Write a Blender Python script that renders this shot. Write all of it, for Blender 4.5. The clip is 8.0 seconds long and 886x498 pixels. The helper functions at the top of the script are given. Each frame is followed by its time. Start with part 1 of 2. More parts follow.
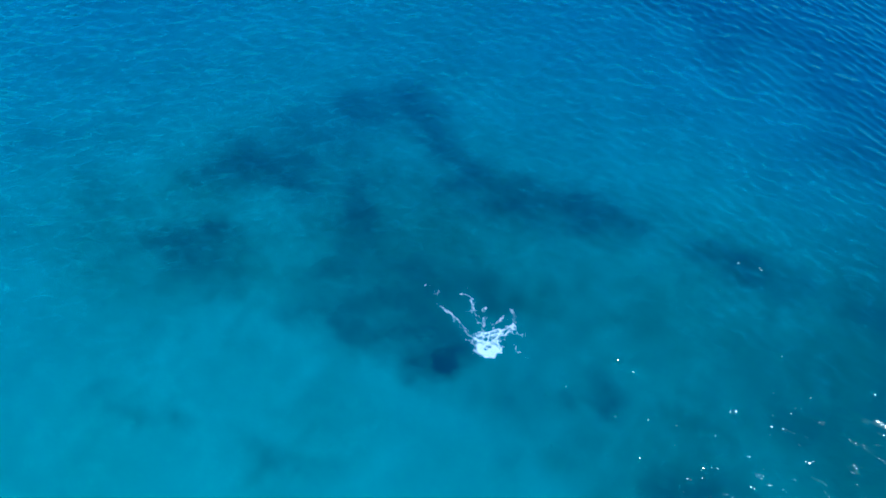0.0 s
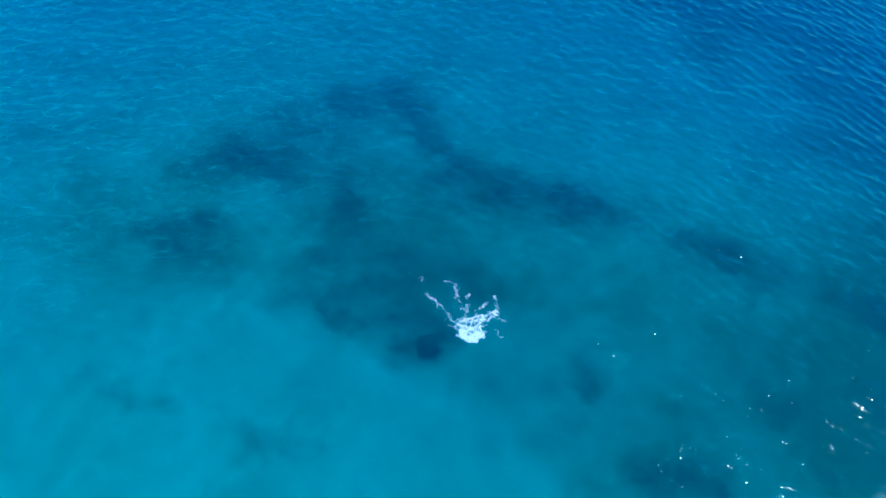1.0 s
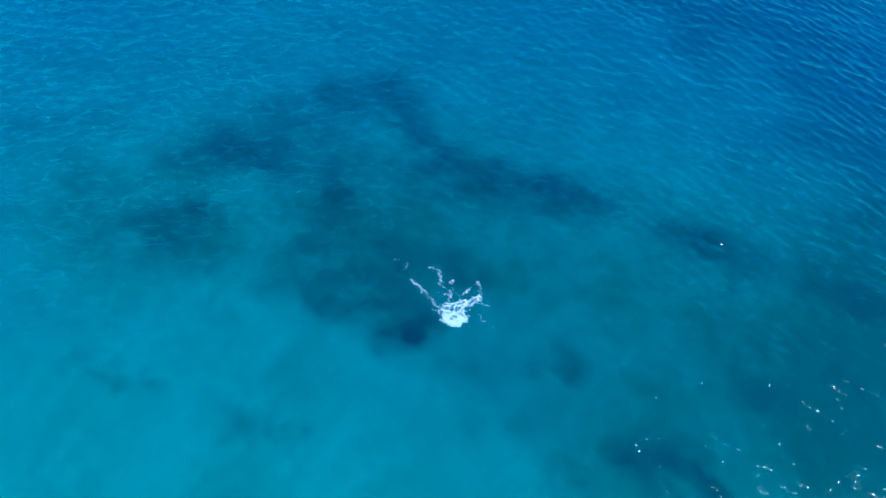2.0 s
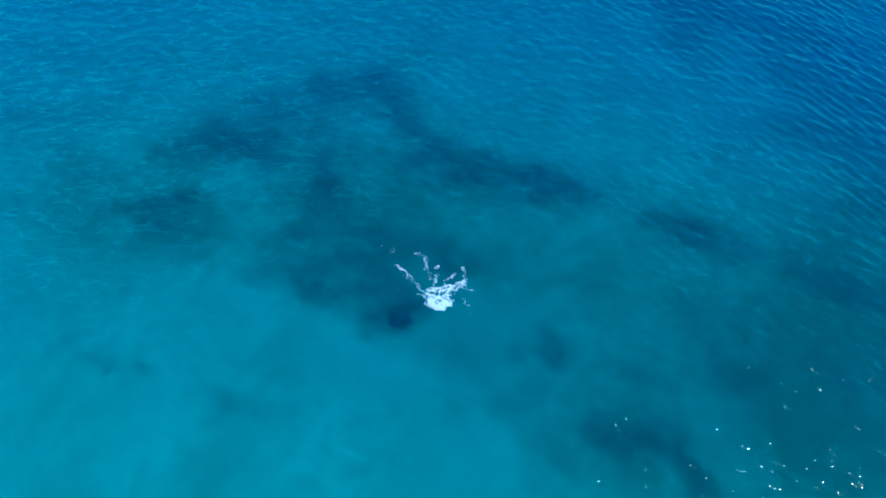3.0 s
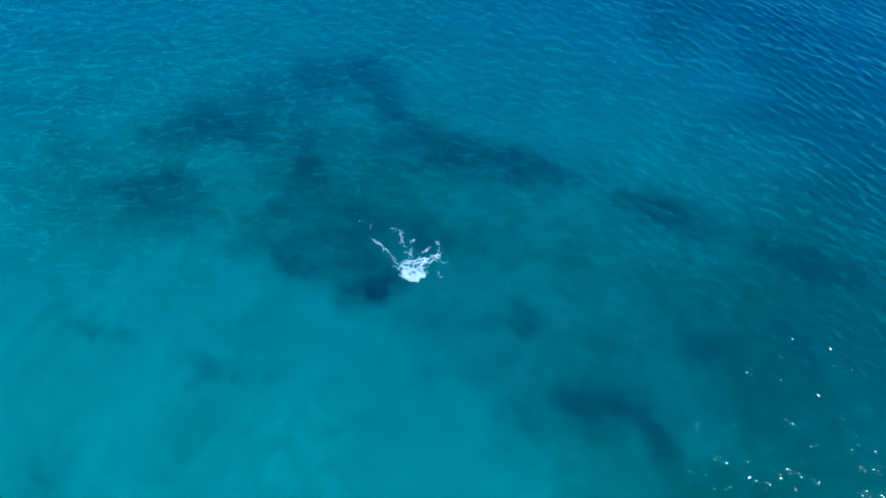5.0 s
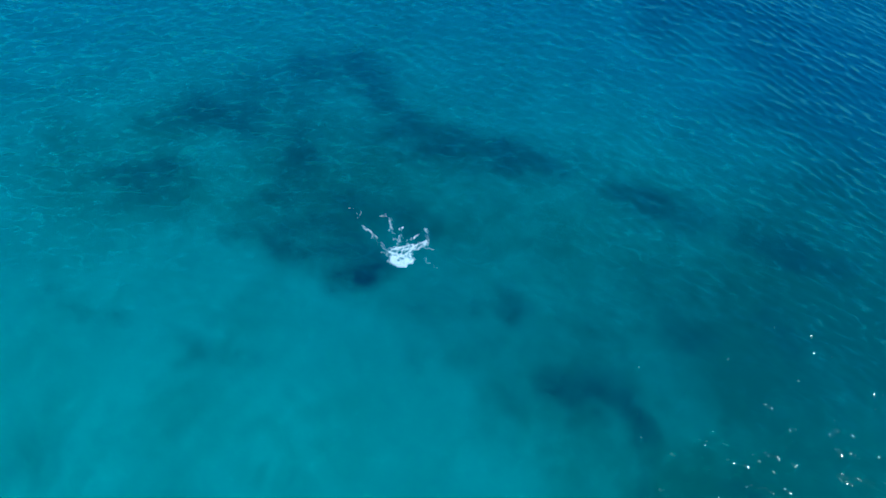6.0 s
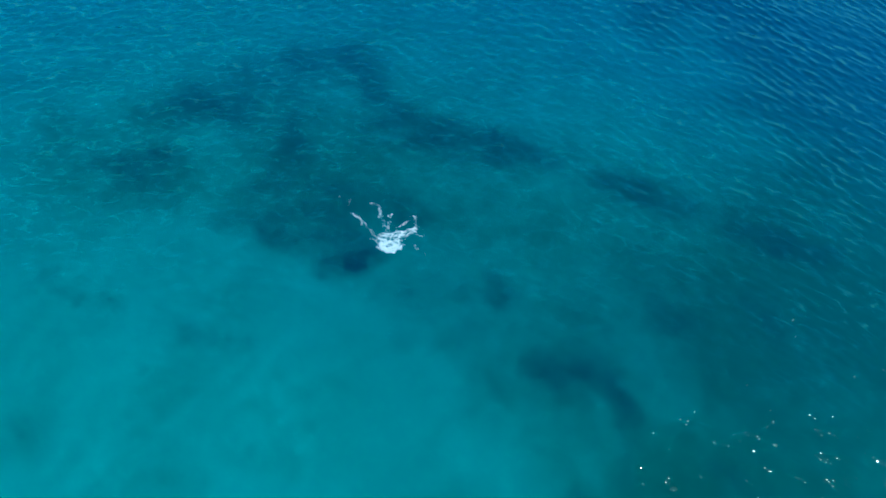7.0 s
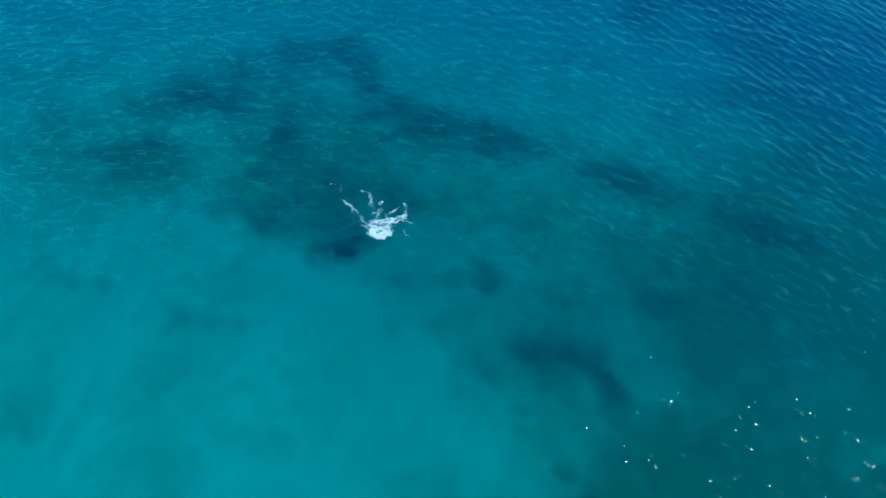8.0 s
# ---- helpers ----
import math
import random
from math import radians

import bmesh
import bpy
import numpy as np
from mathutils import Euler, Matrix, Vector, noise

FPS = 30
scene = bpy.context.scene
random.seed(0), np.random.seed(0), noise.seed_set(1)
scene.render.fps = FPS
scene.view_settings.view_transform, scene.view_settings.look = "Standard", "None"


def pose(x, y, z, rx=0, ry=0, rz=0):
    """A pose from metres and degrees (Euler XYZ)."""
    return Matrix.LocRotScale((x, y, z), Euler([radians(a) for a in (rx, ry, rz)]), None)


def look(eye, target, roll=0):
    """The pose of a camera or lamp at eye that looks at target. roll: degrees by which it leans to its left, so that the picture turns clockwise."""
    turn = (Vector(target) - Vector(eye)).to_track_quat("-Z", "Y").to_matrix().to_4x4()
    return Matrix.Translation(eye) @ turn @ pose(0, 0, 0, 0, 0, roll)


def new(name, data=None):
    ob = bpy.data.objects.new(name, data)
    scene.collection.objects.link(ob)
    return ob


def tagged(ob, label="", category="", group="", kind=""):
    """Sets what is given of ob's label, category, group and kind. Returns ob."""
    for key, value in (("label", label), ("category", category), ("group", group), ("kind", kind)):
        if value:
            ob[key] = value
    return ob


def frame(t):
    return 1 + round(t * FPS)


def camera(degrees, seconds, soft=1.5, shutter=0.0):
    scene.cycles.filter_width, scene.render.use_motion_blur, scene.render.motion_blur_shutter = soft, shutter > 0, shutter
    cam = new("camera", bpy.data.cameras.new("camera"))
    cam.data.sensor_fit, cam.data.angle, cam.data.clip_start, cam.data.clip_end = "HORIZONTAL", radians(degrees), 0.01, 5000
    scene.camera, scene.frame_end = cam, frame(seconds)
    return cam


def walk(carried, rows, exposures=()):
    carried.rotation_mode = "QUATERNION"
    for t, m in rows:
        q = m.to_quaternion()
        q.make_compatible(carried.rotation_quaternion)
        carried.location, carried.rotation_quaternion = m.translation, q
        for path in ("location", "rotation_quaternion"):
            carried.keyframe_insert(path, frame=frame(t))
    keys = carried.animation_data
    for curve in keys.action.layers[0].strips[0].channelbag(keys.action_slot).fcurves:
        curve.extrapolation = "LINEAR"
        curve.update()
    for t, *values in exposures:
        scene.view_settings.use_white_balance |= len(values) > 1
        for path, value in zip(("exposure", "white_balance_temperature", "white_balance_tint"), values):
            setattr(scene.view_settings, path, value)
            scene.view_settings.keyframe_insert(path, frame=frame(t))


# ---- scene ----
cam = camera(72.0, 8.0, soft=1.5)
PATH = [
    (0, (-9.296, -35.512, 62.928), (-9.319, -34.402, 61.264), 7.7),
    (1.5, (-5.744, -38.902, 62.912), (-5.776, -37.769, 61.264), 7.0),
    (3, (-2.214, -42.318, 62.875), (-2.257, -41.17, 61.238), 6.5),
    (4.5, (1.156, -45.711, 62.854), (1.096, -44.548, 61.229), 5.7),
    (6, (4.253, -48.818, 62.726), (4.184, -47.644, 61.108), 6.0),
    (8, (8.095, -52.959, 62.605), (8.017, -51.778, 60.993), 5.5),
]
walk(cam, [(t, look(eye, target, roll)) for t, eye, target, roll in PATH],
     exposures=[(0.0, 0.64, 5520, 11.0), (1.5, 0.61, 5520, 11.0), (3.0, 0.52, 5600, 6.0), (4.5, 0.47, 5880, 1.0), (6.0, 0.42, 6100, -1.0), (8.0, 0.36, 6450, -4.0)])

# ---- light ----
SUN_AZ, SUN_EL = 11.0, 52.5
world = bpy.data.worlds.new("sky")
scene.world = world
world.use_nodes = True
wn = world.node_tree
sky = wn.nodes.new("ShaderNodeTexSky")
sky.sky_type, sky.sun_disc = "NISHITA", False
sky.dust_density, sky.ozone_density, sky.air_density = 0.8, 2.5, 1.3
sky.sun_elevation, sky.sun_rotation = radians(SUN_EL), radians(90 - SUN_AZ)
clear_air = wn.nodes.new("ShaderNodeMix")
clear_air.data_type, clear_air.blend_type = "RGBA", "MULTIPLY"
clear_air.inputs[0].default_value, clear_air.inputs[7].default_value = 1.0, (0.22, 0.80, 1.0, 1)
wn.links.new(sky.outputs[0], clear_air.inputs[6])
wn.links.new(clear_air.outputs[2], wn.nodes["Background"].inputs[0])
wn.nodes["Background"].inputs[1].default_value = 0.15
sun_data = bpy.data.lights.new("sun", "SUN")
sun_data.energy, sun_data.angle, sun_data.color = 2.0, radians(0.53), (1.0, 0.99, 0.97)
sun = new("sun", sun_data)
sun_dir = Vector((math.cos(radians(SUN_AZ)) * math.cos(radians(SUN_EL)), math.sin(radians(SUN_AZ)) * math.cos(radians(SUN_EL)), math.sin(radians(SUN_EL))))
sun.matrix_world = look(sun_dir * 300, (0, 0, 0))


# ---- materials ----
def material(name):
    m = bpy.data.materials.new(name)
    m.use_nodes = True
    t = m.node_tree
    t.nodes.clear()
    return m, t, t.nodes.new("ShaderNodeOutputMaterial")


def node(t, kind, **sockets):
    n = t.nodes.new("ShaderNode" + kind)
    for key, value in sockets.items():
        n.inputs[key.replace("_", " ")].default_value = value
    return n


def noise_tex(t, coord, scale, detail=4.0, rough=0.55):
    n = node(t, "TexNoise", Scale=scale, Detail=detail, Roughness=rough)
    t.links.new(coord, n.inputs["Vector"])
    return n.outputs["Fac"]


def maths(t, op, a, b):
    n = t.nodes.new("ShaderNodeMath")
    n.operation = op
    for socket, v in zip(n.inputs, (a, b)):
        if isinstance(v, (int, float)):
            socket.default_value = v
        else:
            t.links.new(v, socket)
    return n.outputs[0]


def blend(t, fac, a, b):
    n = t.nodes.new("ShaderNodeMix")
    n.data_type = "RGBA"
    for socket, v in zip((n.inputs[0], n.inputs[6], n.inputs[7]), (fac, a, b)):
        if isinstance(v, (tuple, float)):
            socket.default_value = v
        else:
            t.links.new(v, socket)
    return n.outputs[2]


def span(t, fac, lo, hi, a=0.0, b=1.0):
    n = t.nodes.new("ShaderNodeMapRange")
    t.links.new(fac, n.inputs[0])
    for socket, v in zip(n.inputs[1:5], (lo, hi, a, b)):
        socket.default_value = v
    return n.outputs[0]


def sea_material():
    """Clear water: sky and sun mirrored in the ripples, the bed seen through it, and the blue light that the water scatters back."""
    m, t, out = material("sea_water")
    pos = t.nodes.new("ShaderNodeNewGeometry").outputs["Position"]
    across = t.nodes.new("ShaderNodeAttribute")
    across.attribute_name = "across_waves"
    along = node(t, "SeparateXYZ")
    t.links.new(pos, along.inputs[0])

    def lattice(stretch):
        c = t.nodes.new("ShaderNodeCombineXYZ")
        t.links.new(maths(t, "MULTIPLY", along.outputs[0], stretch), c.inputs[0])
        t.links.new(across.outputs["Fac"], c.inputs[1])
        return c.outputs[0]

    def crests(coord, scale, narrow):
        """Sharp-topped ridges: where the noise crosses its middle the water peaks."""
        fold = maths(t, "ABSOLUTE", maths(t, "SUBTRACT", noise_tex(t, coord, scale, 1.5, 0.5), 0.5), 0.0)
        peak = maths(t, "SUBTRACT", 1.0, maths(t, "MINIMUM", maths(t, "MULTIPLY", fold, narrow), 1.0))
        return maths(t, "POWER", peak, 0.8)

    reach = across.outputs["Fac"]
    calm = span(t, reach, -24.0, 28.0, -0.10, 0.0)

    def broken(scale, lo, hi):
        """Stretches where a crest stands up, with slack water between them, more of it towards the calm south."""
        return span(t, maths(t, "ADD", noise_tex(t, lattice(0.7), scale, 1.0), calm), lo, hi)

    gusts = span(t, noise_tex(t, pos, 0.06, 2.0), 0.32, 0.68, 0.75, 1.05)
    long_crest = maths(t, "MULTIPLY", crests(lattice(0.30), 0.46, 24.0), broken(0.5, 0.41, 0.51))
    short_crest = maths(t, "MULTIPLY", crests(lattice(0.42), 0.74, 18.0), broken(0.9, 0.41, 0.51))
    back = maths(t, "MAXIMUM", long_crest, maths(t, "MULTIPLY", short_crest, 0.9))
    back = maths(t, "MULTIPLY", maths(t, "MULTIPLY", back, gusts), span(t, reach, 0.0, 70.0, 0.38, 0.14))
    back = maths(t, "MULTIPLY", back, span(t, along.outputs[0], -50.0, 70.0, 1.3, 0.88))
    bend = maths(t, "ADD", maths(t, "MULTIPLY", along.outputs[0], 0.006), 0.03)
    bump = node(t, "Bump", Strength=1.0, Distance=1.0)
    t.links.new(maths(t, "MULTIPLY", noise_tex(t, lattice(0.8), 5.0, 0.0), 0.007), bump.inputs["Height"])
    # small facets of water that lie askew in loose rows
    cells = node(t, "TexVoronoi", Scale=13.5)
    t.links.new(lattice(0.8), cells.inputs["Vector"])
    chance = t.nodes.new("ShaderNodeSeparateXYZ")
    t.links.new(cells.outputs["Color"], chance.inputs[0])
    rows = span(t, noise_tex(t, lattice(0.4), 1.2, 1.0), 0.595, 0.645)
    lean = t.nodes.new("ShaderNodeCombineXYZ")
    for k, slope in enumerate((maths(t, "MULTIPLY", back, bend), back)):
        tilt = maths(t, "MULTIPLY", maths(t, "SUBTRACT", chance.outputs[k], 0.5), maths(t, "MULTIPLY", chance.outputs[2], 0.46))
        t.links.new(maths(t, "ADD", maths(t, "MULTIPLY", tilt, rows), slope), lean.inputs[k])
    askew = t.nodes.new("ShaderNodeVectorMath")
    askew.operation = "ADD"
    t.links.new(bump.outputs[0], askew.inputs[0])
    t.links.new(lean.outputs[0], askew.inputs[1])
    facet = t.nodes.new("ShaderNodeVectorMath")
    facet.operation = "NORMALIZE"
    t.links.new(askew.outputs[0], facet.inputs[0])
    seen = node(t, "BsdfRefraction", Roughness=0.34, IOR=1.33)
    scatter = t.nodes.new("ShaderNodeBsdfDiffuse")
    column = t.nodes.new("ShaderNodeAttribute")
    column.attribute_name = "water_column"
    t.links.new(blend(t, span(t, column.outputs["Fac"], 4.5, 14.0), (0.003, 0.445, 0.565, 1), (0.003, 0.43, 0.695, 1)), seen.inputs["Color"])
    t.links.new(blend(t, span(t, column.outputs["Fac"], 5.0, 12.0), (0.0, 0.060, 0.124, 1), (0.0, 0.054, 0.148, 1)), scatter.inputs["Color"])
    clear = maths(t, "POWER", 0.932, maths(t, "MULTIPLY", column.outputs["Fac"], span(t, noise_tex(t, pos, 0.03, 3.0), 0.3, 0.7, 0.85, 1.15)))
    cloud = maths(t, "SUBTRACT", 1.0, clear)
    body = t.nodes.new("ShaderNodeMixShader")
    t.links.new(cloud, body.inputs[0])
    t.links.new(seen.outputs[0], body.inputs[1])
    t.links.new(scatter.outputs[0], body.inputs[2])
    gloss = node(t, "BsdfGlossy", Color=(0.62, 0.94, 1.0, 1))
    fresnel = node(t, "Fresnel", IOR=1.33)
    t.links.new(maths(t, "ADD", maths(t, "MULTIPLY", rows, 0.04), 0.08), gloss.inputs["Roughness"])
    for n in (gloss, fresnel):
        t.links.new(facet.outputs[0], n.inputs["Normal"])
    top = t.nodes.new("ShaderNodeMixShader")
    t.links.new(fresnel.outputs[0], top.inputs[0])
    t.links.new(body.outputs[0], top.inputs[1])
    t.links.new(gloss.outputs[0], top.inputs[2])
    t.links.new(top.outputs[0], out.inputs[0])
    return m


def bed_material():
    """Pale sand with ripples, darkened by greenish cover and painted deep-water dimness where the mesh says so, and
    weed between the blades of the meadows.
    """
    m, t, out = material("sand_and_weed")
    pos = t.nodes.new("ShaderNodeNewGeometry").outputs["Position"]
    cover = t.nodes.new("ShaderNodeAttribute")
    cover.attribute_name = "cover"
    darkening = t.nodes.new("ShaderNodeAttribute")
    darkening.attribute_name = "darkening"
    coarse, fine = noise_tex(t, pos, 0.09, 5.0), noise_tex(t, pos, 1.3, 5.0)
    sand = blend(t, span(t, coarse, 0.35, 0.65), (0.63, 0.61, 0.51, 1), (0.79, 0.76, 0.66, 1))
    sand = blend(t, span(t, fine, 0.3, 0.7, 0.0, 0.25), sand, (0.30, 0.28, 0.22, 1))
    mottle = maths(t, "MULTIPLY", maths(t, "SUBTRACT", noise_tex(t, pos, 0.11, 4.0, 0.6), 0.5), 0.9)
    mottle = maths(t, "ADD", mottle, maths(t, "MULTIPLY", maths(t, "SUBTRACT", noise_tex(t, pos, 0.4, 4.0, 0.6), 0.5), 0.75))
    sand = blend(t, span(t, maths(t, "ADD", darkening.outputs["Fac"], mottle), 0.0, 1.0), sand, (0.12, 0.19, 0.095, 1))
    ragged = maths(t, "ADD", cover.outputs["Fac"], maths(t, "MULTIPLY", maths(t, "SUBTRACT", noise_tex(t, pos, 0.35, 6.0, 0.65), 0.5), 0.75))
    weed = blend(t, span(t, fine, 0.3, 0.7), (0.018, 0.035, 0.022, 1), (0.05, 0.07, 0.04, 1))
    colour = blend(t, span(t, ragged, 0.06, 1.12), sand, weed)
    bump = node(t, "Bump", Strength=0.6, Distance=0.1)
    t.links.new(fine, bump.inputs["Height"])
    body = node(t, "BsdfPrincipled", Roughness=0.9)
    t.links.new(colour, body.inputs["Base Color"])
    t.links.new(bump.outputs[0], body.inputs["Normal"])
    t.links.new(body.outputs[0], out.inputs[0])
    return m


def weed_material():
    m, t, out = material("seagrass")
    pos = t.nodes.new("ShaderNodeNewGeometry")
    colour = blend(t, pos.outputs["Random Per Island"], (0.014, 0.030, 0.018, 1), (0.055, 0.075, 0.042, 1))
    colour = blend(t, span(t, noise_tex(t, pos.outputs["Position"], 2.5), 0.4, 0.7, 0.0, 0.5), colour, (0.09, 0.085, 0.055, 1))
    body = node(t, "BsdfPrincipled", Roughness=0.8)
    t.links.new(colour, body.inputs["Base Color"])
    t.links.new(body.outputs[0], out.inputs[0])
    return m


def foam_material():
    m, t, out = material("sea_foam")
    pos = t.nodes.new("ShaderNodeNewGeometry")
    colour = blend(t, span(t, noise_tex(t, pos.outputs["Position"], 5.0), 0.3, 0.7), (0.80, 0.86, 0.88, 1), (0.93, 0.94, 0.94, 1))
    body = node(t, "BsdfPrincipled", Roughness=0.6)
    t.links.new(colour, body.inputs["Base Color"])
    t.links.new(body.outputs[0], out.inputs[0])
    return m


SEA, BED, WEED, FOAM = sea_material(), bed_material(), weed_material(), foam_material()

# ---- large structure ----
DEPTH = 6.0


def graded(lo, hi, step, reach):
    """Even steps from lo to hi, then growing steps out to reach."""
    inner = list(np.arange(lo, hi + step / 2, step))
    outer, d = [], step
    while not outer or outer[-1] < reach:
        d *= 1.25
        outer.append((outer[-1] if outer else 0.0) + d)
    return np.array([lo - v for v in reversed(outer)] + inner + [inner[-1] + v for v in outer])


def sheet(name, xs, ys, height, mat, values=()):
    """One grid mesh; height(X, Y) gives z, values are named numbers at its points."""
    X, Y = np.meshgrid(xs, ys)
    Z = height(X, Y)
    nx, ny = len(xs), len(ys)
    i = np.arange(nx * ny).reshape(ny, nx)
    quads = np.stack([i[:-1, :-1], i[:-1, 1:], i[1:, 1:], i[1:, :-1]], -1).reshape(-1, 4)
    me = bpy.data.meshes.new(name)
    me.vertices.add(nx * ny)
    me.vertices.foreach_set("co", np.stack([X, Y, Z], -1).astype(np.float32).ravel())
    me.loops.add(quads.size)
    me.loops.foreach_set("vertex_index", quads.ravel().astype(np.int32))
    me.polygons.add(len(quads))
    me.polygons.foreach_set("loop_start", np.arange(0, quads.size, 4, dtype=np.int32))
    me.update(calc_edges=True)
    me.polygons.foreach_set("use_smooth", np.ones(len(quads), bool))
    for key, rule in values:
        me.attributes.new(key, "FLOAT", "POINT").data.foreach_set("value", rule(X, Y).astype(np.float32).ravel())
    me.materials.append(mat)
    return new(name, me)


def smooth(v):
    v = np.clip(v, 0, 1)
    return v * v * (3 - 2 * v)


def swell(X, Y, seed, scale, count=18):
    """A cheap smooth field of about -1 to 1: a few long sines in all directions."""
    rng = np.random.default_rng(seed)
    total = np.zeros_like(X)
    for _ in range(count):
        a, k, p = rng.uniform(0, 2 * np.pi), rng.uniform(0.6, 1.8) / scale, rng.uniform(0, 2 * np.pi)
        total += np.sin((X * np.cos(a) + Y * np.sin(a)) * k * 2 * np.pi + p)
    return total / count ** 0.5 * 0.8


def across_waves(X, Y):
    """The way across the crests, which bend a little from west to east."""
    Xc = np.clip(X, -80, 92)
    return Y + Xc * (0.0165 + Xc * (0.0026 + Xc * 0.0000133))


def sea_height(X, Y):
    """Short wind waves with low short crests, over an old low swell."""
    rng = np.random.default_rng(5)
    fade = smooth((260 - np.hypot(X, Y)) / 120)
    A, total = across_waves(X, Y), np.zeros_like(X)
    for k in range(60):
        length = 1.3 * (3.9 / 1.3) ** rng.uniform(0, 1)
        a = radians(rng.normal(-90, 38))
        total += 0.0022 * length * np.sin((X * np.cos(a) + A * np.sin(a)) * 2 * np.pi / length + rng.uniform(0, 2 * np.pi))
    total = total + 3.6 * np.maximum(total, 0) ** 2
    gust = np.maximum(0.1, 0.16 + 0.86 * smooth((across_waves(X, Y) + 12) / 55) + 0.36 * swell(X, Y, 21, 32))
    return fade * (total * gust + 0.05 * np.sin((X * 0.2 + Y) * 2 * np.pi / 14))


MEADOWS = []


def bed_height(X, Y):
    away = X * 0.54 + Y * 0.84
    return -DEPTH + 2.5 * smooth((-10 - Y) / 32) - 6.0 * smooth((Y + 5) / 60) - 9.0 * smooth((away - 34) / 55) - 2.6 * smooth((-38 - X) / 45) + 0.12 * swell(X, Y, 3, 22) + 0.05 * swell(X, Y, 4, 5)


def capsule(X, Y, x0, y0, x1, y1, r):
    """Distance from the line between two points, in radii, with a ragged outline."""
    dx, dy = x1 - x0, y1 - y0
    f = np.clip(((X - x0) * dx + (Y - y0) * dy) / (dx * dx + dy * dy), 0, 1)
    return np.hypot(X - x0 - f * dx, Y - y0 - f * dy) / r + 0.32 * swell(X, Y, 11, 7) + 0.14 * swell(X, Y, 12, 2.6)


def cover(X, Y):
    """How much of the bed weed covers, from all the meadows."""
    bare = np.ones_like(X)
    for x0, y0, x1, y1, r, thick in MEADOWS:
        near = (np.abs(X - (x0 + x1) / 2) < abs(x1 - x0) / 2 + 4 * r) & (np.abs(Y - (y0 + y1) / 2) < abs(y1 - y0) / 2 + 4 * r)
        d = capsule(X[near], Y[near], x0, y0, x1, y1, r)
        bare[near] *= 1 - thick * smooth((2.1 - d) / 2.0)
    return 1 - bare


def darkening(X, Y):
    """Greenish cover east of the bright sand, thicker to the south-east, with deep water's dimness painted in
    north-eastwards.
    """
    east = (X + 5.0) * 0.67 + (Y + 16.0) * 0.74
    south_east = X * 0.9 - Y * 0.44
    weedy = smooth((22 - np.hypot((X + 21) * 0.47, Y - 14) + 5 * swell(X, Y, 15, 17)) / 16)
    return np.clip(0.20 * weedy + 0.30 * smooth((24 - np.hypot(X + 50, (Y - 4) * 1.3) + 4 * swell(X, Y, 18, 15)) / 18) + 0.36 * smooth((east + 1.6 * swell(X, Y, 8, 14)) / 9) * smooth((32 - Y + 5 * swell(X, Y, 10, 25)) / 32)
                   # Towards the north-east, deeper water's dimness is painted into the sand colour.
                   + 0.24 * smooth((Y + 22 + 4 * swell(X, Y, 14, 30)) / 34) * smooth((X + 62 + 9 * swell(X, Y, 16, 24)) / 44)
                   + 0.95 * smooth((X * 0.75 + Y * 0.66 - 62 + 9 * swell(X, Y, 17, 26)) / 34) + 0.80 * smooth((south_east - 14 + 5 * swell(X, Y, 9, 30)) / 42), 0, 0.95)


WEED_BEDS = []


def meadow(label, *strips):
    """Notes a bed of seagrass: strips from point to point with a half width and how thick it grows."""
    MEADOWS.extend(strips)
    WEED_BEDS.append((label, strips))


meadow("broad low bed of dark seagrass with a tapering end",
       (-48.5, 3.6, -40.5, 6.2, 2.2, 0.40),
       (-43.0, 2.6, -38.6, 4.2, 3.4, 0.41),
       (-42.4, 1.2, -37.6, -0.6, 2.4, 0.27),
       (-41.4, 7.2, -40.4, 7.0, 1.1, 0.45),
       (-35.2, -2.0, -34.2, -2.2, 1.2, 0.22))
meadow("dark seagrass bed with ragged edges on pale sand",
       (-45.0, 15.8, -40.5, 18.2, 2.4, 0.39),
       (-42.0, 20.6, -36.5, 20.4, 3.1, 0.41),
       (-37.4, 19.8, -32.4, 18.2, 3.3, 0.57),
       (-31.5, 17.0, -25.5, 16.6, 2.2, 0.20),
       (-45.1, 24.0, -41.5, 23.2, 2.0, 0.23))
meadow("arched belt of dark seagrass crossing pale sand",
       (-41.5, 24.6, -33.4, 29.4, 2.9, 0.20),
       (-34.5, 30.5, -27.5, 34.6, 3.7, 0.34),
       (-27.5, 35.6, -20.8, 39.4, 3.1, 0.43),
       (-20.8, 39.6, -15.2, 36.4, 2.8, 0.49),
       (-15.4, 35.4, -12.4, 29.6, 2.7, 0.43),
       (-27.0, 29.4, -18.4, 33.6, 3.9, 0.30),
       (-31.2, 25.4, -26.4, 27.6, 2.9, 0.18))
meadow("long dark ridge of dense seagrass on pale sand",
       (-12.2, 28.8, -7.8, 23.4, 2.6, 0.48),
       (-7.8, 23.2, 0.6, 21.6, 3.0, 0.48),
       (0.2, 21.6, 8.8, 20.6, 3.4, 0.60),
       (8.4, 20.4, 15.0, 18.6, 2.7, 0.67),
       (-4.6, 17.8, 9.0, 15.8, 2.6, 0.27),
       (-10.4, 20.4, -4.8, 17.8, 2.6, 0.20))
meadow("dark seagrass bar beside a gap in the long ridge",
       (25.4, 16.0, 30.6, 15.0, 2.1, 0.63),
       (30.2, 14.8, 37.2, 13.4, 2.8, 0.50),
       (26.8, 12.2, 33.6, 11.2, 2.0, 0.23),
       (38.4, 12.4, 46.4, 8.8, 2.9, 0.23))
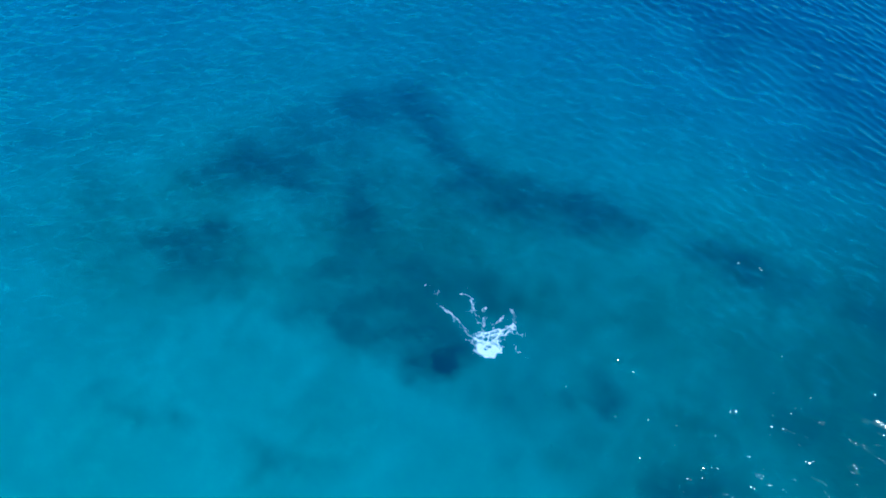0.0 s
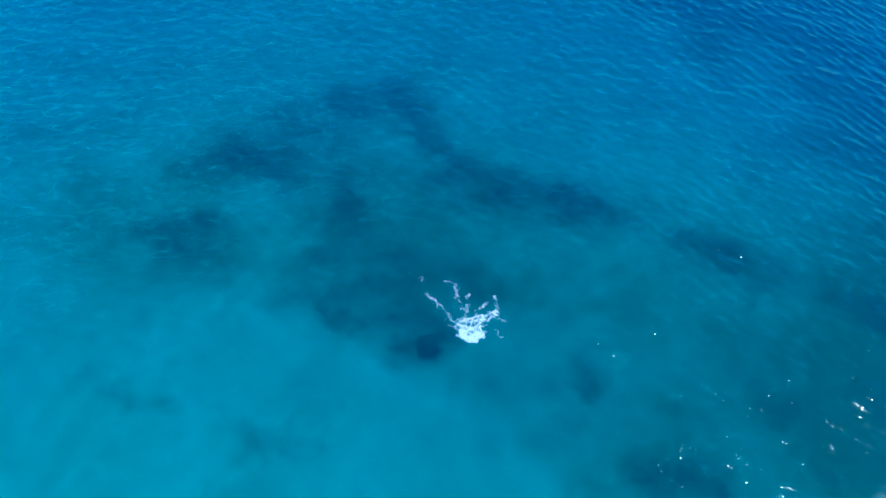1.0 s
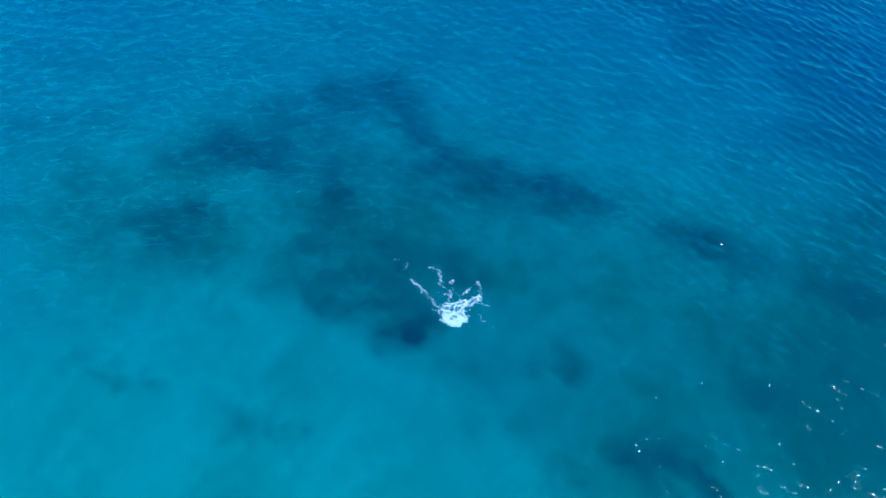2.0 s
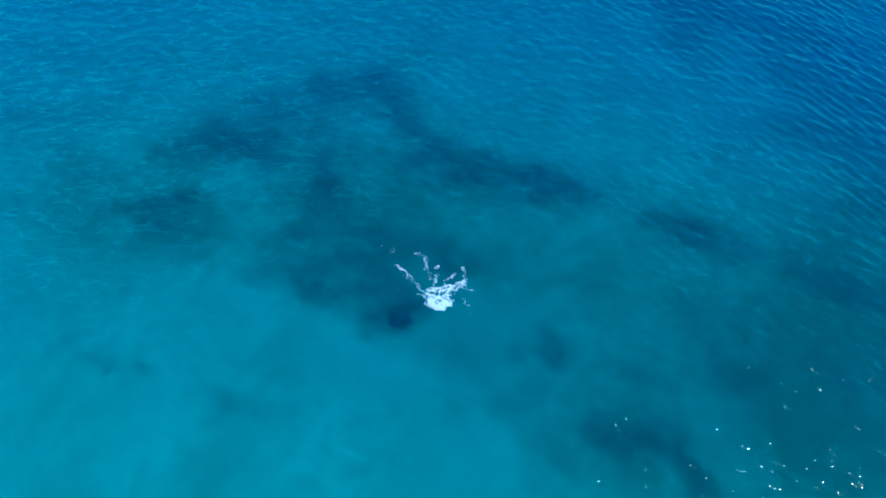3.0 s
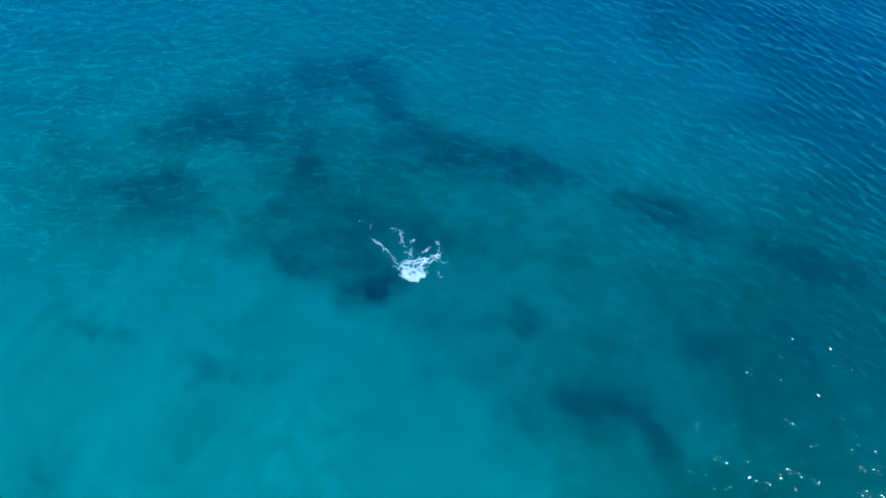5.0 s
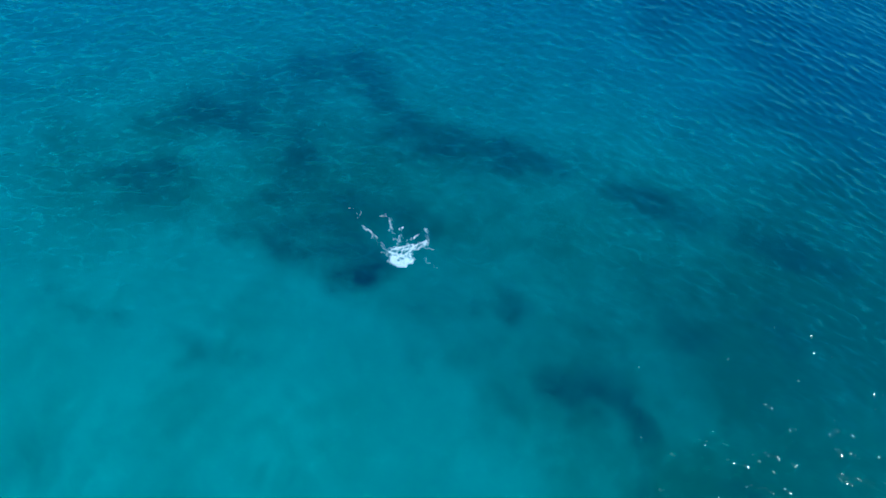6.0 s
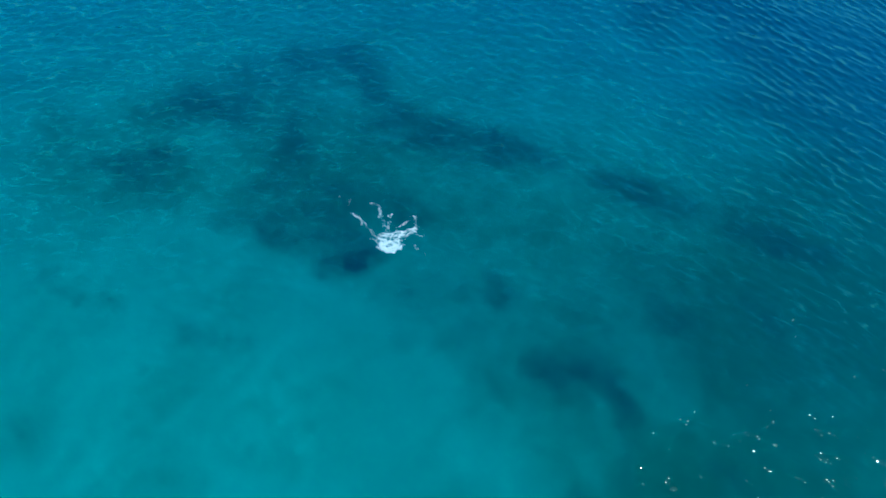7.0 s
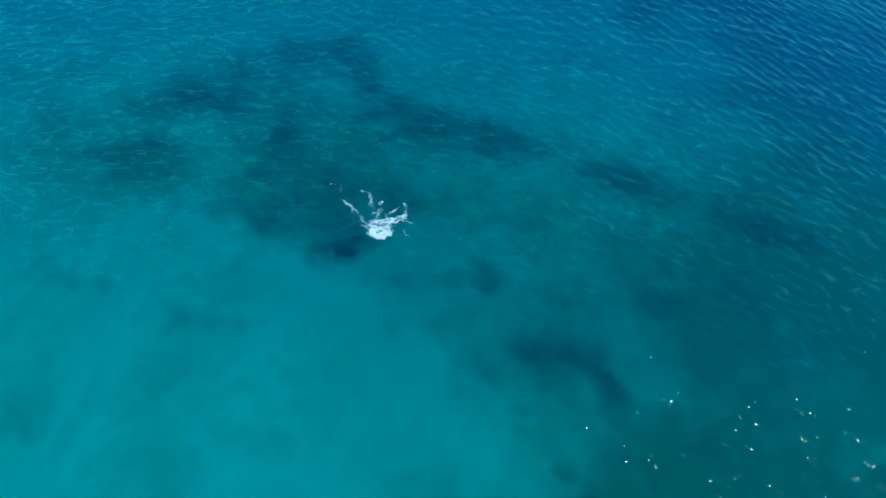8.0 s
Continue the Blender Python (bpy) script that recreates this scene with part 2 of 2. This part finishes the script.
meadow("narrow thin band of seagrass on pale sand",
       (-24.4, 18.8, -21.9, 13.4, 1.9, 0.46),
       (-21.9, 13.4, -21.3, 11.4, 2.0, 0.48),
       (-23.4, 9.8, -23.2, 5.4, 1.7, 0.32))
meadow("broad ragged meadow of dark seagrass with sandy gaps",
       (-25.6, -2.6, -19.4, -2.6, 2.4, 0.47),
       (-24.4, 1.4, -14.6, 2.6, 2.9, 0.34),
       (-19.6, -4.8, -14.4, -3.6, 2.3, 0.53),
       (-15.6, 1.2, -10.8, -1.4, 2.8, 0.42),
       (-11.4, -7.2, -7.6, -5.4, 2.3, 0.77),
       (-12.6, 5.2, -2.4, 4.4, 2.7, 0.40),
       (-9.8, -1.8, -6.6, 1.2, 2.6, 0.30),
       (-22.8, 5.8, -15.6, 6.2, 2.0, 0.26))
meadow("small round seagrass bed alone on silty sand",
       (10.8, -6.2, 12.0, -8.2, 1.7, 0.56),
       (11.2, -9.4, 11.6, -10.4, 1.1, 0.30))
meadow("hook shaped bed of dense dark seagrass",
       (16.0, -17.7, 19.0, -18.5, 1.4, 0.53),
       (18.2, -16.8, 22.6, -16.4, 1.8, 0.47),
       (22.4, -16.6, 25.6, -18.2, 1.6, 0.62),
       (25.8, -18.4, 27.4, -21.2, 1.3, 0.70),
       (18.6, -20.0, 22.4, -20.6, 1.8, 0.26),
       (24.6, -14.4, 26.4, -15.6, 1.7, 0.19))
meadow("thin seagrass trail on silty sand",
       (26.6, -23.4, 27.4, -25.6, 1.3, 0.32),
       (27.0, -26.4, 26.8, -29.6, 1.2, 0.23))
meadow("small loose seagrass bed on silty sand",
       (36.6, -26.8, 38.4, -27.6, 1.5, 0.37))
meadow("small loose seagrass bed on silty sand",
       (40.4, -28.6, 41.4, -30.2, 1.4, 0.30))
meadow("tiny round seagrass tuft bed on silty sand",
       (21.3, -31.8, 21.8, -32.2, 0.8, 0.40))
meadow("tiny round seagrass tuft bed on silty sand",
       (6.6, -8.4, 7.0, -8.8, 1.0, 0.26))
meadow("sparse scattered seagrass patches on silty sand",
       (8.2, -13.0, 9.2, -13.6, 1.1, 0.19),
       (5.8, -15.2, 6.8, -15.6, 1.1, 0.21),
       (0.2, -16.2, 0.8, -17.8, 1.2, 0.23),
       (-0.8, -9.2, -0.2, -9.8, 1.3, 0.18),
       (11.4, -20.2, 12.6, -21.2, 1.1, 0.23))
meadow("faint sparse seagrass bed on silty sand",
       (31.6, -5.4, 33.2, -8.0, 2.3, 0.40),
       (35.4, -6.6, 37.2, -7.2, 1.8, 0.29))
meadow("outlying dark seagrass bed beyond the ridge",
       (47.2, 8.8, 50.4, 8.0, 2.3, 0.48),
       (50.4, 7.6, 56.4, 6.8, 2.3, 0.56))
meadow("faint sparse seagrass bed on silty sand",
       (44.6, -3.8, 47.6, -7.2, 2.2, 0.32))
meadow("small sparse seagrass bed on bright sand",
       (-45.9, -15.8, -45.0, -16.3, 1.2, 0.32))
meadow("thin faint line of seagrass on bright sand",
       (-43.0, -17.4, -40.0, -18.4, 0.9, 0.21),
       (-39.4, -18.4, -34.6, -17.8, 0.9, 0.25))
meadow("faint sparse seagrass film on bright sand",
       (-26.4, -19.8, -24.8, -20.6, 1.3, 0.26),
       (-23.2, -21.0, -17.4, -20.2, 1.2, 0.21))
meadow("sparse seagrass bed on pale blue sand",
       (-62.3, 21.7, -58.4, 28.1, 2.2, 0.23))
meadow("sparse seagrass bed on pale blue sand",
       (-72.7, 18.0, -67.5, 20.5, 2.4, 0.26))
meadow("sparse seagrass bed on bright sand",
       (-37.9, -35.1, -35.3, -35.3, 2.1, 0.26))

seabed = sheet("seabed", graded(-100, 100, 0.45, 2500), graded(-62, 105, 0.45, 2500), bed_height, BED, (("cover", cover), ("darkening", darkening)))
tagged(seabed, "pale sandy seabed with ripples and greenish darkened stretches", "seabed", kind="structure")


sea = sheet("sea", graded(-92, 92, 0.2, 2500), graded(-50, 92, 0.2, 2500), sea_height, SEA,
            (("water_column", lambda X, Y: -bed_height(X, Y)), ("across_waves", across_waves)))
sea.visible_shadow = False
tagged(sea, "clear turquoise sea surface with small wind ripples and sun glints", "sea", kind="structure")

# ---- seagrass beds ----
def mesh_of(name, verts, faces, mat):
    me = bpy.data.meshes.new(name)
    me.from_pydata(verts, [], faces)
    me.materials.append(mat)
    return new(name, me)


def tuft(rng, verts, faces, x, y, z, size):
    """Five bent tapering blades that fan out from one root."""
    for k in range(5):
        a = k * 2 * math.pi / 5 + rng.uniform(-0.5, 0.5)
        c, s, w, h = math.cos(a), math.sin(a), size * rng.uniform(0.16, 0.26), size * rng.uniform(0.35, 0.6)
        n = len(verts)
        for along, up, wide in ((0.0, -0.05, 0.8), (0.5, 0.9, 1.0), (1.0, 1.0, 0.3)):
            px, py, pz = x + c * along * size, y + s * along * size, z + up * h
            verts += [(px - s * w * wide, py + c * w * wide, pz), (px + s * w * wide, py - c * w * wide, pz)]
        faces += [(n, n + 1, n + 3, n + 2), (n + 2, n + 3, n + 5, n + 4)]


def seagrass_bed(label, strips, seed):
    """A bed of tufts that thins out towards its ragged edge."""
    rng, verts, faces = random.Random(seed), [], []
    for x0, y0, x1, y1, r, thick in strips:
        reach = 1.6 * r
        lox, hix, loy, hiy = min(x0, x1) - reach, max(x0, x1) + reach, min(y0, y1) - reach, max(y0, y1) + reach
        count = int((hix - lox) * (hiy - loy) * 11.0)
        X = np.array([rng.uniform(lox, hix) for _ in range(count)])
        Y = np.array([rng.uniform(loy, hiy) for _ in range(count)])
        grows = thick * smooth((1.45 - capsule(X, Y, x0, y0, x1, y1, r)) / 1.3)
        Z = bed_height(X, Y)
        for x, y, z, g in zip(X, Y, Z, grows):
            if rng.random() < 0.55 * g * g + 0.05 * g:
                tuft(rng, verts, faces, x, y, z, rng.uniform(0.07, 0.2))
    x0, y0, x1, y1 = strips[0][:4]
    bed = new("seagrass_bed")
    bed.location = ((x0 + x1) / 2, (y0 + y1) / 2, float(bed_height(np.array([(x0 + x1) / 2]), np.array([(y0 + y1) / 2]))[0]))
    tagged(bed, label, "seagrass", "seagrass beds on the sand")
    for k in range(3):
        x, y = bed.location[0] + 0.4 * math.cos(k), bed.location[1] + 0.4 * math.sin(k)
        tuft(rng, verts, faces, x, y, bed.location[2], rng.uniform(0.06, 0.1))
    tufts = mesh_of("tufts", verts, faces, WEED)
    tufts.parent = bed
    tufts.matrix_parent_inverse = Matrix.Translation(-bed.location)
    tagged(tufts, kind="stuff")


for number, (label, strips) in enumerate(WEED_BEDS):
    seagrass_bed(label, strips, 40 + number)


# ---- foam on the water ----
def flake(rng, verts, faces, x, y, z, size):
    """A low ragged cap of froth."""
    n, sides, turn = len(verts), 6, rng.uniform(0, 6.28)
    for k in range(sides):
        a, s = turn + k * 2 * math.pi / sides, size * rng.uniform(0.65, 1.3)
        verts.append((x + math.cos(a) * s, y + math.sin(a) * s, z - 0.01))
    verts.append((x, y, z + 0.025 + size * rng.uniform(0.1, 0.4)))
    faces += [(n + k, n + (k + 1) % sides, n + sides) for k in range(sides)]


def along_path(points, f):
    """The point at the share f of a smooth line through the given points."""
    k = min(int(f * (len(points) - 1)), len(points) - 2)
    u = f * (len(points) - 1) - k
    p0, p1, p2, p3 = (points[min(max(k + d, 0), len(points) - 1)] for d in (-1, 0, 1, 2))
    return tuple(0.5 * (2 * b + (c - a) * u + (2 * a - 5 * b + 4 * c - d) * u * u + (3 * b - a - 3 * c + d) * u ** 3) for a, b, c, d in zip(p0, p1, p2, p3))


def trail(rng, verts, faces, points, wide, thick, strands=3):
    """Strands of froth that weave along a line, thicken to knots, break off and throw specks aside."""
    length = sum(math.dist(a, b) for a, b in zip(points, points[1:]))
    for _ in range(strands):
        p, q, lace = rng.uniform(0, 6), rng.uniform(0, 6), rng.uniform(0.7, 1.5)
        for k in range(int(length / 0.028)):
            f = k * 0.028 / length
            x, y = along_path(points, min(f, 0.999))
            sway = wide * (math.sin(f * length * 2.1 * lace + p) * 0.6 + math.sin(f * length * 5.3 * lace + q) * 0.4)
            knot = 0.5 + 0.5 * math.sin(f * length * 3.1 * lace + q) * math.sin(f * length * 1.3 + p)
            if rng.random() < thick * (0.05 + 1.3 * knot * knot):
                a, off = rng.uniform(0, 6.28), abs(rng.gauss(0, 0.2 + 0.45 * knot)) * wide * 0.6
                px, py = x + sway + math.cos(a) * off, y + 0.6 * sway + math.sin(a) * off
                flake(rng, verts, faces, px, py, float(sea_height(np.array([px]), np.array([py]))[0]), rng.uniform(0.025, 0.05) * (0.6 + 0.9 * knot))
    for _ in range(int(length * 26 * thick)):
        x, y = along_path(points, rng.uniform(0, 0.999))
        px, py = x + rng.gauss(0, 1.2 * wide), y + rng.gauss(0, 1.2 * wide)
        flake(rng, verts, faces, px, py, float(sea_height(np.array([px]), np.array([py]))[0]), rng.uniform(0.015, 0.03))


def froth(rng, verts, faces, points, wide, thick, holes):
    """A mass of froth round a line, torn open by holes of open water."""
    lo, hi = np.min(points, 0) - 2 * wide, np.max(points, 0) + 2 * wide
    X, Y = (v.ravel() for v in np.meshgrid(np.arange(lo[0], hi[0], 0.045), np.arange(lo[1], hi[1], 0.045)))
    X, Y = X + np.array([rng.uniform(-0.04, 0.04) for _ in X]), Y + np.array([rng.uniform(-0.04, 0.04) for _ in Y])
    line = np.array([along_path(points, f) for f in np.linspace(0, 0.999, 24)])
    d = np.min(np.hypot(X[:, None] - line[:, 0], Y[:, None] - line[:, 1]), 1) / wide + 0.28 * swell(X, Y, 51, 1.3) + 0.16 * swell(X, Y, 52, 0.5)
    torn = 1 - holes * smooth((np.abs(swell(X, Y, 53, 1.3)) - 0.16) / 0.22)
    Z = sea_height(X, Y) + 0.05 * smooth(1.2 - d) * (1 + 0.6 * swell(X, Y, 54, 0.6))
    for x, y, z, g in zip(X, Y, Z, thick * smooth((1.25 - d) / 0.5) * torn):
        if rng.random() < g:
            flake(rng, verts, faces, x, y, z, rng.uniform(0.028, 0.055))


def foam(name, label, seed, masses=(), trails=()):
    rng, verts, faces = random.Random(seed), [], []
    for mass in masses:
        froth(rng, verts, faces, *mass)
    for line in trails:
        trail(rng, verts, faces, *line)
    return tagged(mesh_of(name, verts, faces, FOAM), label, "foam", kind="stuff")


foam("foam_crest", "solid white crescent of froth edging the lacy foam", 4,
     masses=[([(-4.3, -6.1), (-3.8, -6.5), (-3.1, -6.5), (-2.4, -6.0)], 0.5, 1.0, 0.12), ([(-3.6, -5.6), (-2.7, -5.4)], 0.6, 0.9, 0.7)],
     trails=[([(-4.8, -5.9), (-4.5, -6.4), (-3.9, -6.9)], 0.32, 0.60), ([(-2.2, -6.4), (-1.8, -5.7), (-1.6, -5.2)], 0.29, 0.60)])
foam("foam_patch", "thick white foam patch with lacy threads floating on the sea", 3,
     masses=[([(-4.4, -4.9), (-3.5, -4.6), (-2.6, -4.6)], 0.75, 0.9, 0.94), ([(-3.0, -3.9), (-2.2, -3.7), (-1.5, -3.3), (-0.8, -2.8)], 0.42, 1.0, 0.85)],
     trails=[([(-4.6, -5.3), (-4.2, -4.4), (-3.5, -4.0), (-2.7, -3.7)], 0.34, 0.70), ([(-2.8, -4.6), (-2.1, -4.1), (-1.4, -3.9)], 0.34, 0.70),
             ([(-0.8, -2.8), (-0.5, -2.1), (-0.9, -1.2), (-1.1, -0.5)], 0.27, 0.70), ([(-3.2, -2.9), (-2.4, -2.3), (-1.8, -1.4)], 0.29, 0.50),
             ([(-0.6, -3.2), (0.0, -3.5), (0.5, -3.6)], 0.42, 0.35)])
foam("foam_streak", "long thin white foam streak trailing across the water", 5,
     trails=[([(-9.1, -1.4), (-8.3, -2.1), (-7.5, -2.9), (-6.5, -3.8), (-5.4, -4.7), (-4.6, -5.4)], 0.27, 0.75), ([(-5.9, -5.1), (-5.2, -5.2), (-4.7, -5.6)], 0.34, 0.40),
             ([(-10.4, 0.5), (-10.0, 0.1), (-9.8, -0.2)], 0.34, 0.45, 2), ([(-11.4, 1.1), (-11.1, 0.9)], 0.25, 0.30, 2)])
foam("foam_streak", "curved white foam streak beside the thick foam", 6,
     trails=[([(-6.9, 0.7), (-6.1, 0.2), (-5.6, -0.7), (-5.3, -1.9), (-4.6, -2.8), (-3.8, -3.8)], 0.32, 0.50), ([(-4.3, -0.9), (-4.1, -2.1), (-4.1, -3.3)], 0.21, 0.55)])
foam("foam_streak", "faint broken foam streak on the water", 8,
     trails=[([(-0.7, -4.9), (-0.2, -5.6), (0.7, -6.0), (1.4, -6.7)], 0.25, 0.22, 2)])
